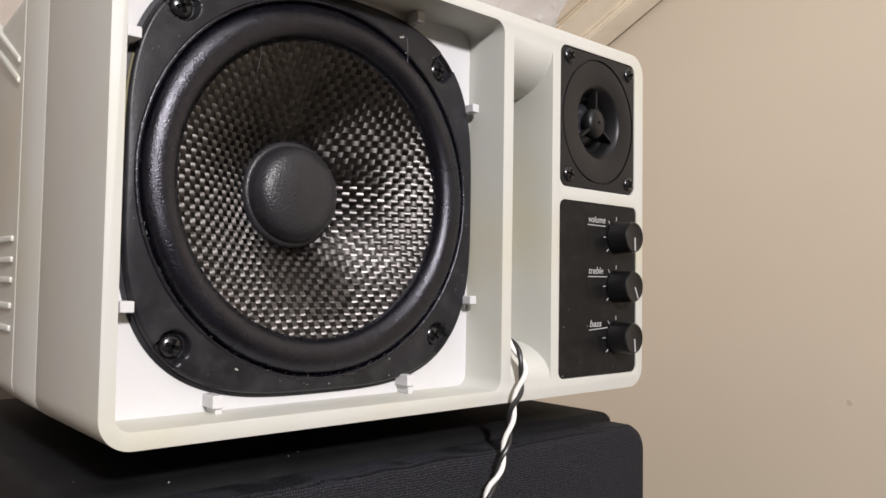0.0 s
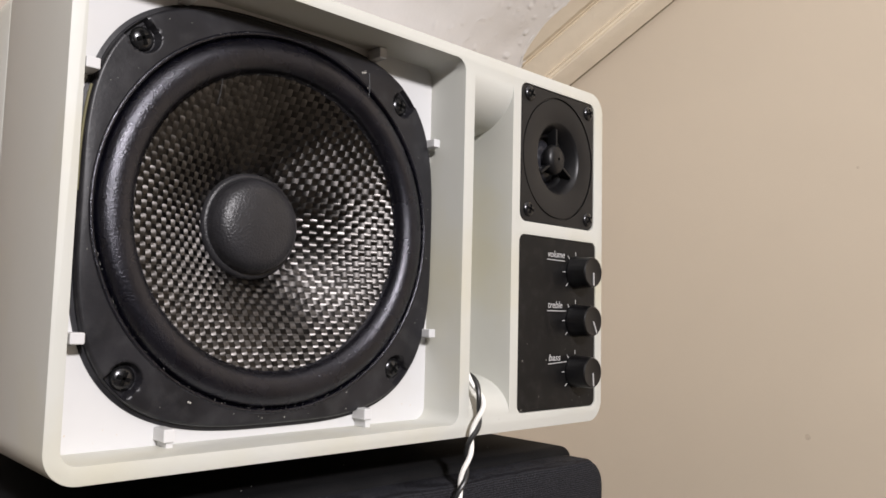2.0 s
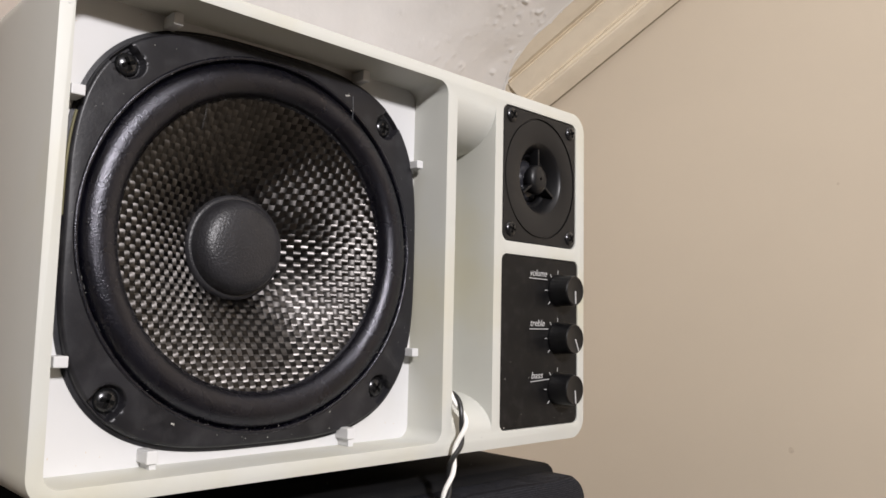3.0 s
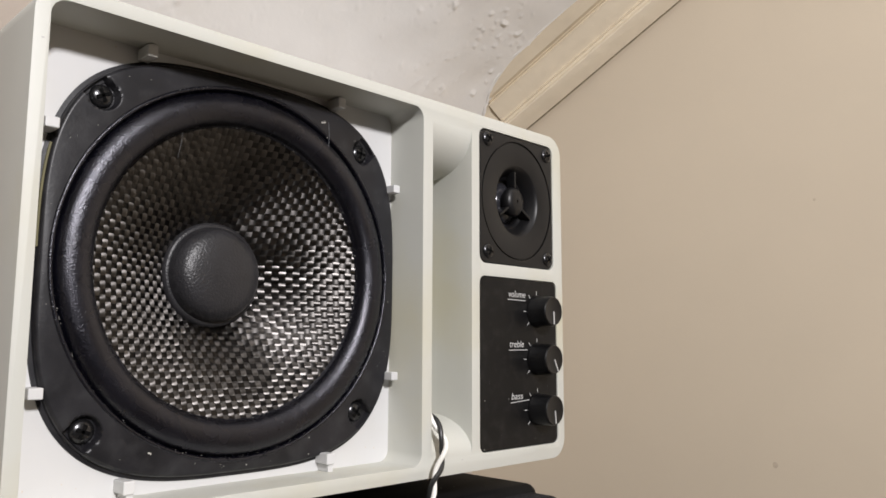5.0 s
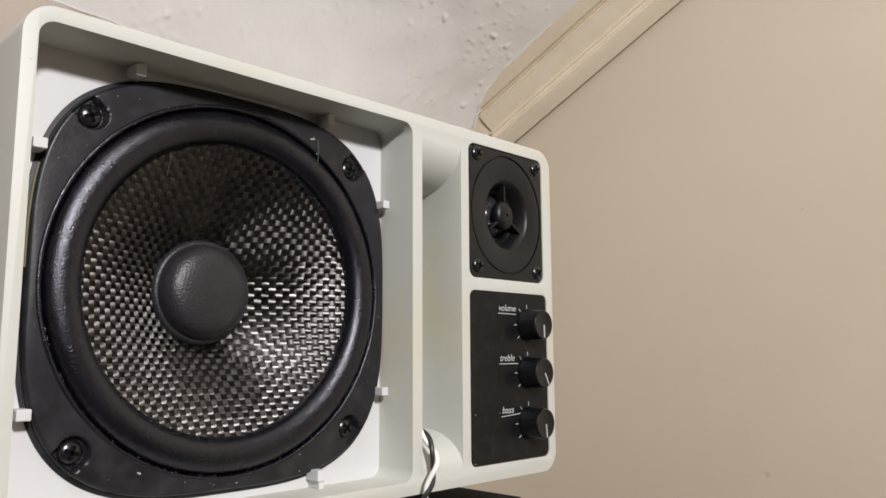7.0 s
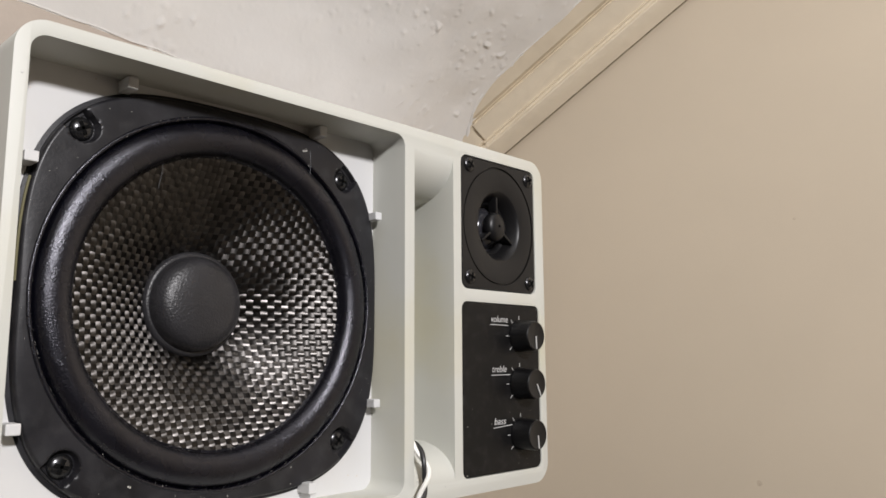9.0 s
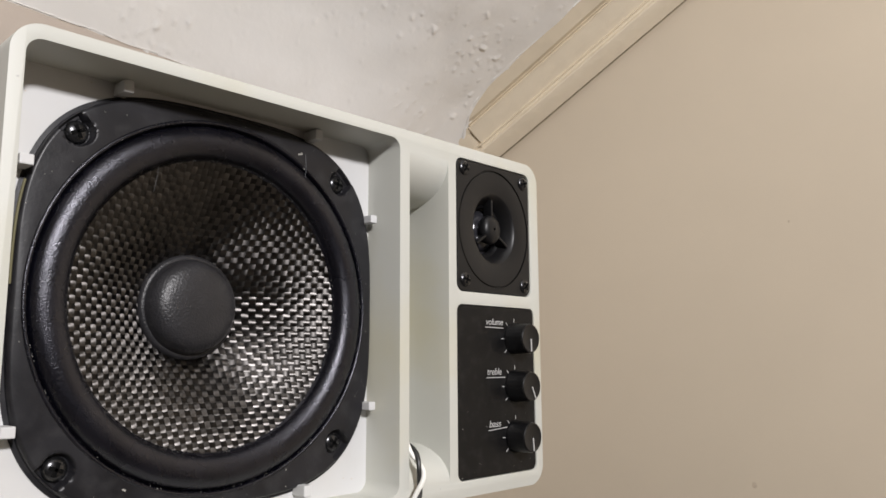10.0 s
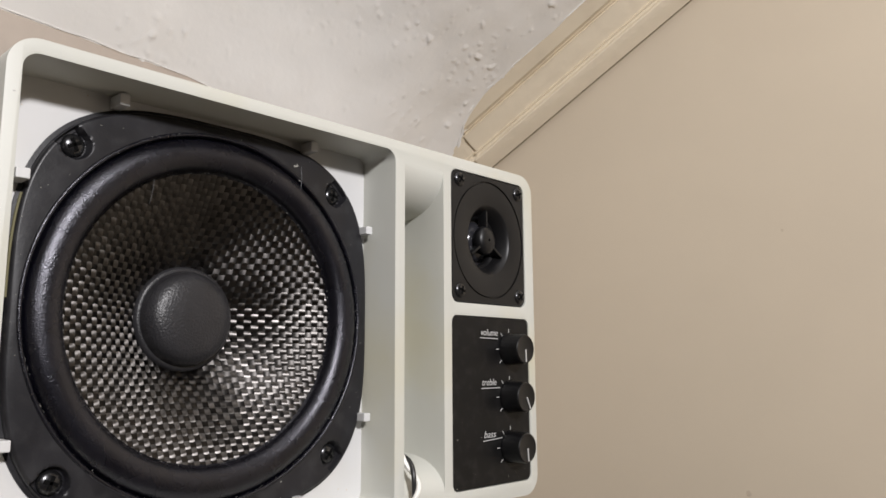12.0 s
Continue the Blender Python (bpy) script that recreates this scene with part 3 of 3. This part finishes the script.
def bar(x0, z0, x1, z1, width, y, parent, name, mat=INK, thick=0.00012):
    """A printed stroke between two points of the panel."""
    d = Vector((x1 - x0, 0, z1 - z0))
    s = Vector((-d.z, 0, d.x)).normalized() * width / 2
    bm = bmesh.new()
    q = [Vector((x0, 0, z0)) + s, Vector((x0, 0, z0)) - s, Vector((x1, 0, z1)) - s, Vector((x1, 0, z1)) + s]
    loops(bm, [[p + Vector((0, y, 0)) for p in q], [p + Vector((0, y - thick, 0)) for p in q]], True, True)
    return part(name, bm, mat, parent, smooth=False)


def word(text, x, z, width, height, y, parent):
    cu = bpy.data.curves.new("text", "FONT")
    cu.body, cu.size, cu.shear, cu.extrude, cu.offset = text, 1.0, 0.22, 0.02, 0.0
    tmp = bpy.data.objects.new("temp", cu)
    scene.collection.objects.link(tmp)
    bpy.context.view_layer.update()
    me = bpy.data.meshes.new_from_object(tmp.evaluated_get(bpy.context.evaluated_depsgraph_get()))
    bpy.data.objects.remove(tmp)
    xs = [v.co.x for v in me.vertices]
    k = width / (max(xs) - min(xs))
    for v in me.vertices:
        a, b, c = v.co
        v.co = (x + (a - min(xs)) * k, y - 0.00004 - (c + 0.02) * 0.002, z + b * height / 0.72)
    me.materials.clear()
    me.materials.append(INK)
    ob = new("printed_name", me)
    ob.parent = parent
    return ob


KX = 0.2116
for text, wx, wz, ww, line, kz, point in (("volume", 0.1900, 0.0521, 0.0128, (0.1893, 0.0507, 0.2030, 0.0505), 0.0450, 272), ("treble", 0.1904, 0.0278, 0.0108, (0.1897, 0.0262, 0.2040, 0.0263), 0.0214, 296), ("bass", 0.1914, 0.0028, 0.0088, (0.1908, 0.0011, 0.2050, 0.0020), -0.0032, 275)):
    word(text, wx, wz - 0.0005, ww, 0.0033, 0.0004, panel)
    bar(line[0], line[1] - 0.0003, line[2], line[3] - 0.0003, 0.00036, 0.0004, panel, "underline")
    for a in (90, 128, 180, 222):
        w = radians(a)
        bar(KX + 0.0083 * math.cos(w), kz + 0.0083 * math.sin(w), KX + 0.0103 * math.cos(w), kz + 0.0103 * math.sin(w), 0.00034, 0.0004, panel, "tick_mark")
    bm = bmesh.new()
    prof = [(0.0079, 0.0003), (0.0079, -0.0008), (0.0076, -0.0012), (0.0074, -0.0092), (0.0071, -0.0101), (0.0066, -0.0104), (0.0062, -0.0102)]
    nk = 72
    rings = []
    for r, y in prof:
        rings.append([(KX + (r - (0.00008 if (i % 3 == 0 and -0.0095 < y < -0.0009) else 0)) * math.cos(2 * math.pi * i / nk), y, kz + (r - (0.00008 if (i % 3 == 0 and -0.0095 < y < -0.0009) else 0)) * math.sin(2 * math.pi * i / nk)) for i in range(nk)])
    loops(bm, rings, True, True)
    knob = part("knob", bm, KNOB, speaker, "round black control knob", angle=40)
    w = radians(point)
    bar(KX + 0.0002 * math.cos(w), kz + 0.0002 * math.sin(w), KX + 0.0064 * math.cos(w), kz + 0.0064 * math.sin(w), 0.0006, -0.0102, knob, "pointer", thick=0.0004)

# ---- the black loudspeaker below ----
sub = thing("black_loudspeaker", "black floor-standing loudspeaker with a cloth grille", "loudspeaker")
bm = bmesh.new()
box(bm, -0.0360, 0.2310, 0.0142, 0.2400, LOW, -0.0428, 0.006, 4)
part("cabinet", bm, VINYL, sub)
bm = bmesh.new()
gr = rounded(-0.0385, 0.2335, LOW + 0.03, -0.0462, 0.013, 10)


def inset(o, d):
    cx, cz = 0.0975, (LOW - 0.016) / 2
    return [(cx + (x - cx) * (1 - d / 0.136), cz + (z - cz) * (1 - d / 0.29)) for x, z in o]


loops(bm, [[(x, 0.0140, z) for x, z in gr], [(x, 0.0015, z) for x, z in gr], [(x, -0.0012, z) for x, z in inset(gr, 0.0010)], [(x, -0.0022, z) for x, z in inset(gr, 0.0035)]], True, True)
part("grille", bm, CLOTH, sub, "black woven grille cloth")

# ---- twisted cable ----
cable = thing("cable", "twisted black and white wire hanging from the loudspeaker", "cable")
path = spline([(0.1440, 0.030, 0.006), (0.1405, 0.014, 0.004), (0.1400, 0.003, -0.0020), (0.1410, -0.0036, -0.0115), (0.1390, -0.0048, -0.0200), (0.1340, -0.0053, -0.0285), (0.1312, -0.006, -0.0370), (0.1274, -0.0065, -0.0465), (0.1230, -0.0068, -0.0555), (0.1170, -0.0070, -0.0640), (0.102, -0.0075, -0.095), (0.088, -0.0075, -0.16), (0.085, -0.0075, -0.30), (0.085, -0.0080, LOW + 0.004)], 14)
for name, mat, phase in (("white_wire", WHITE_WIRE, 0.0), ("black_wire", BLACK_WIRE, math.pi)):
    pts, run = [], 0.0
    for i, p in enumerate(path):
        d = (path[min(i + 1, len(path) - 1)] - path[max(i - 1, 0)]).normalized()
        if i:
            run += (p - path[i - 1]).length
        a = Vector((1, 0, 0)) - d * d.x
        a.normalize()
        b = d.cross(a)
        w = run / 0.0205 * 2 * math.pi + phase
        pts.append(p + 0.00098 * (a * math.cos(w) + b * math.sin(w)))
    bm = bmesh.new()
    tube(bm, pts, 0.00106, 10)
    part(name, bm, mat, cable)

# ---- small marks ----
for name, y, z, r in (("wall_speck", -0.008, 0.153, 0.0012), ("wall_speck", 0.034, -0.072, 0.0026)):
    bm = bmesh.new()
    bmesh.ops.create_icosphere(bm, subdivisions=2, radius=r)
    for v in bm.verts:
        v.co = Vector((wall_x(y) - 0.0002 + v.co.x * 0.05, y + v.co.y * (1 + 0.4 * noise.noise(v.co * 900)), z + v.co.z))
    tagged(part(name, bm, SPECK), "small brown speck on the beige wall", "speck")


def dust(name, places, parent, label):
    """Tiny flat flakes: (x, y, z, size)."""
    bm = bmesh.new()
    for x, y, z, r in places:
        made = bmesh.ops.create_icosphere(bm, subdivisions=1, radius=1.0)["verts"]
        k, w = random.uniform(0.4, 1.0), random.uniform(0, math.pi)
        for v in made:
            a, c = v.co.x * r, v.co.z * r * k
            v.co = Vector((x + a * math.cos(w) - c * math.sin(w), y + v.co.y * r * 0.35, z + a * math.sin(w) + c * math.cos(w)))
    return tagged(part(name, bm, DUST, parent), label, kind="stuff")


flakes = []
for k in range(75):
    w = random.uniform(0, 2 * math.pi)
    if random.random() < 0.45:
        r = random.uniform(0.0690, 0.0706)
    else:
        r = random.uniform(0.0712, squircle(w, A) - 0.002)
    x, z = WX + r * math.cos(w), WZ + r * math.sin(w)
    flakes.append((x, D + pocket(x, z) + (-0.0004 if r < 0.0709 else 0.0001), z, random.choice((0.00012, 0.00016, 0.0002, 0.0003))))
# pale flakes painted as the bright glittering line round the cone's edge
for k in range(150):
    w = random.uniform(0, 2 * math.pi)
    r = 0.0556 + random.uniform(-0.0002, 0.0004)
    flakes.append((WX + r * math.cos(w), D + 0.0028, WZ + r * math.sin(w), random.choice((0.00008, 0.00011, 0.00015))))
for k in range(160):
    w = random.uniform(math.pi * 1.05, math.pi * 2.05)
    r = random.uniform(0.0686, 0.0694)
    flakes.append((WX + r * math.cos(w), D + 0.0006 - (r - 0.0686), WZ + r * math.sin(w), random.choice((0.00007, 0.0001, 0.00014))))
flakes += [(0.0215, D + 0.0001, -0.0085, 0.0005), (0.0221, D + 0.0001, -0.0088, 0.0005), (0.0870, D + 0.0001, -0.0085, 0.0005)]
flakes += [(0.0905 + random.uniform(-0.0008, 0.0012), D + 0.00005, 0.1218 + random.uniform(-0.0009, 0.0009), random.choice((0.0002, 0.0003, 0.0005))) for k in range(5)]
dust("dust", flakes, woofer, "pale dust and flakes on the black frame, with a painted glitter line at the cone edge")
flakes = []
for k in range(18):
    x, z = random.uniform(0.171, 0.226), -0.0195 + 0.030 * random.random() ** 1.6
    flakes.append((x, 0.0003, z, random.choice((0.0001, 0.00015, 0.0002, 0.00035))))
dust("dust", flakes, panel, "pale dust on the black panel")
flakes = [(random.uniform(TX0 + 0.002, TX1 - 0.002), TRAY_Y - 0.0007, random.choice((random.uniform(TZ0, TZ0 + 0.012), random.uniform(0.118, 0.132))), random.choice((0.0002, 0.0003, 0.0004))) for k in range(26)]
bm_dust = dust("grime", flakes, speaker, "dark grime specks on the white baffle")
bm_dust.data.materials[0] = SPECK
# hair on the cone and scratch on the frame
bm = bmesh.new()
tube(bm, spline([(0.0930, D - 0.0003, 0.1215), (0.0929, D - 0.0009, 0.1160), (0.0914, D - 0.0026, 0.1105)], 6), 0.00005, 5)
part("scratch", bm, SCRATCH, woofer)
bm = bmesh.new()
tube(bm, spline([(0.0290, 0.0195, 0.1060), (0.0297, 0.0215, 0.1020), (0.0300, 0.0245, 0.0965)], 6), 0.00004, 5)
part("hair", bm, SCRATCH, woofer)

flakes = [(X0 + random.uniform(0.001, 0.004), 0.0001, random.uniform(0.098, 0.120), random.choice((0.0002, 0.0003, 0.0007))) for k in range(4)]
flakes += [(random.uniform(0.135, 0.165), 0.0001, random.uniform(-0.027, -0.021), random.choice((0.0002, 0.0003, 0.0005))) for k in range(5)]
scuffs = dust("scuff", flakes, speaker, "grey scuffs on the ivory rim")
scuffs.data.materials[0] = SCUFF
bm = bmesh.new()
for k in range(7):
    made = bmesh.ops.create_icosphere(bm, subdivisions=1, radius=random.choice((0.00012, 0.00018, 0.0003)))["verts"]
    spot = Vector((random.uniform(-0.03, 0.21), random.uniform(0.016, 0.05), -0.0427))
    for v in made:
        v.co += spot
tagged(part("dust", bm, DUST, sub), "pale dust on the black cabinet", kind="stuff")
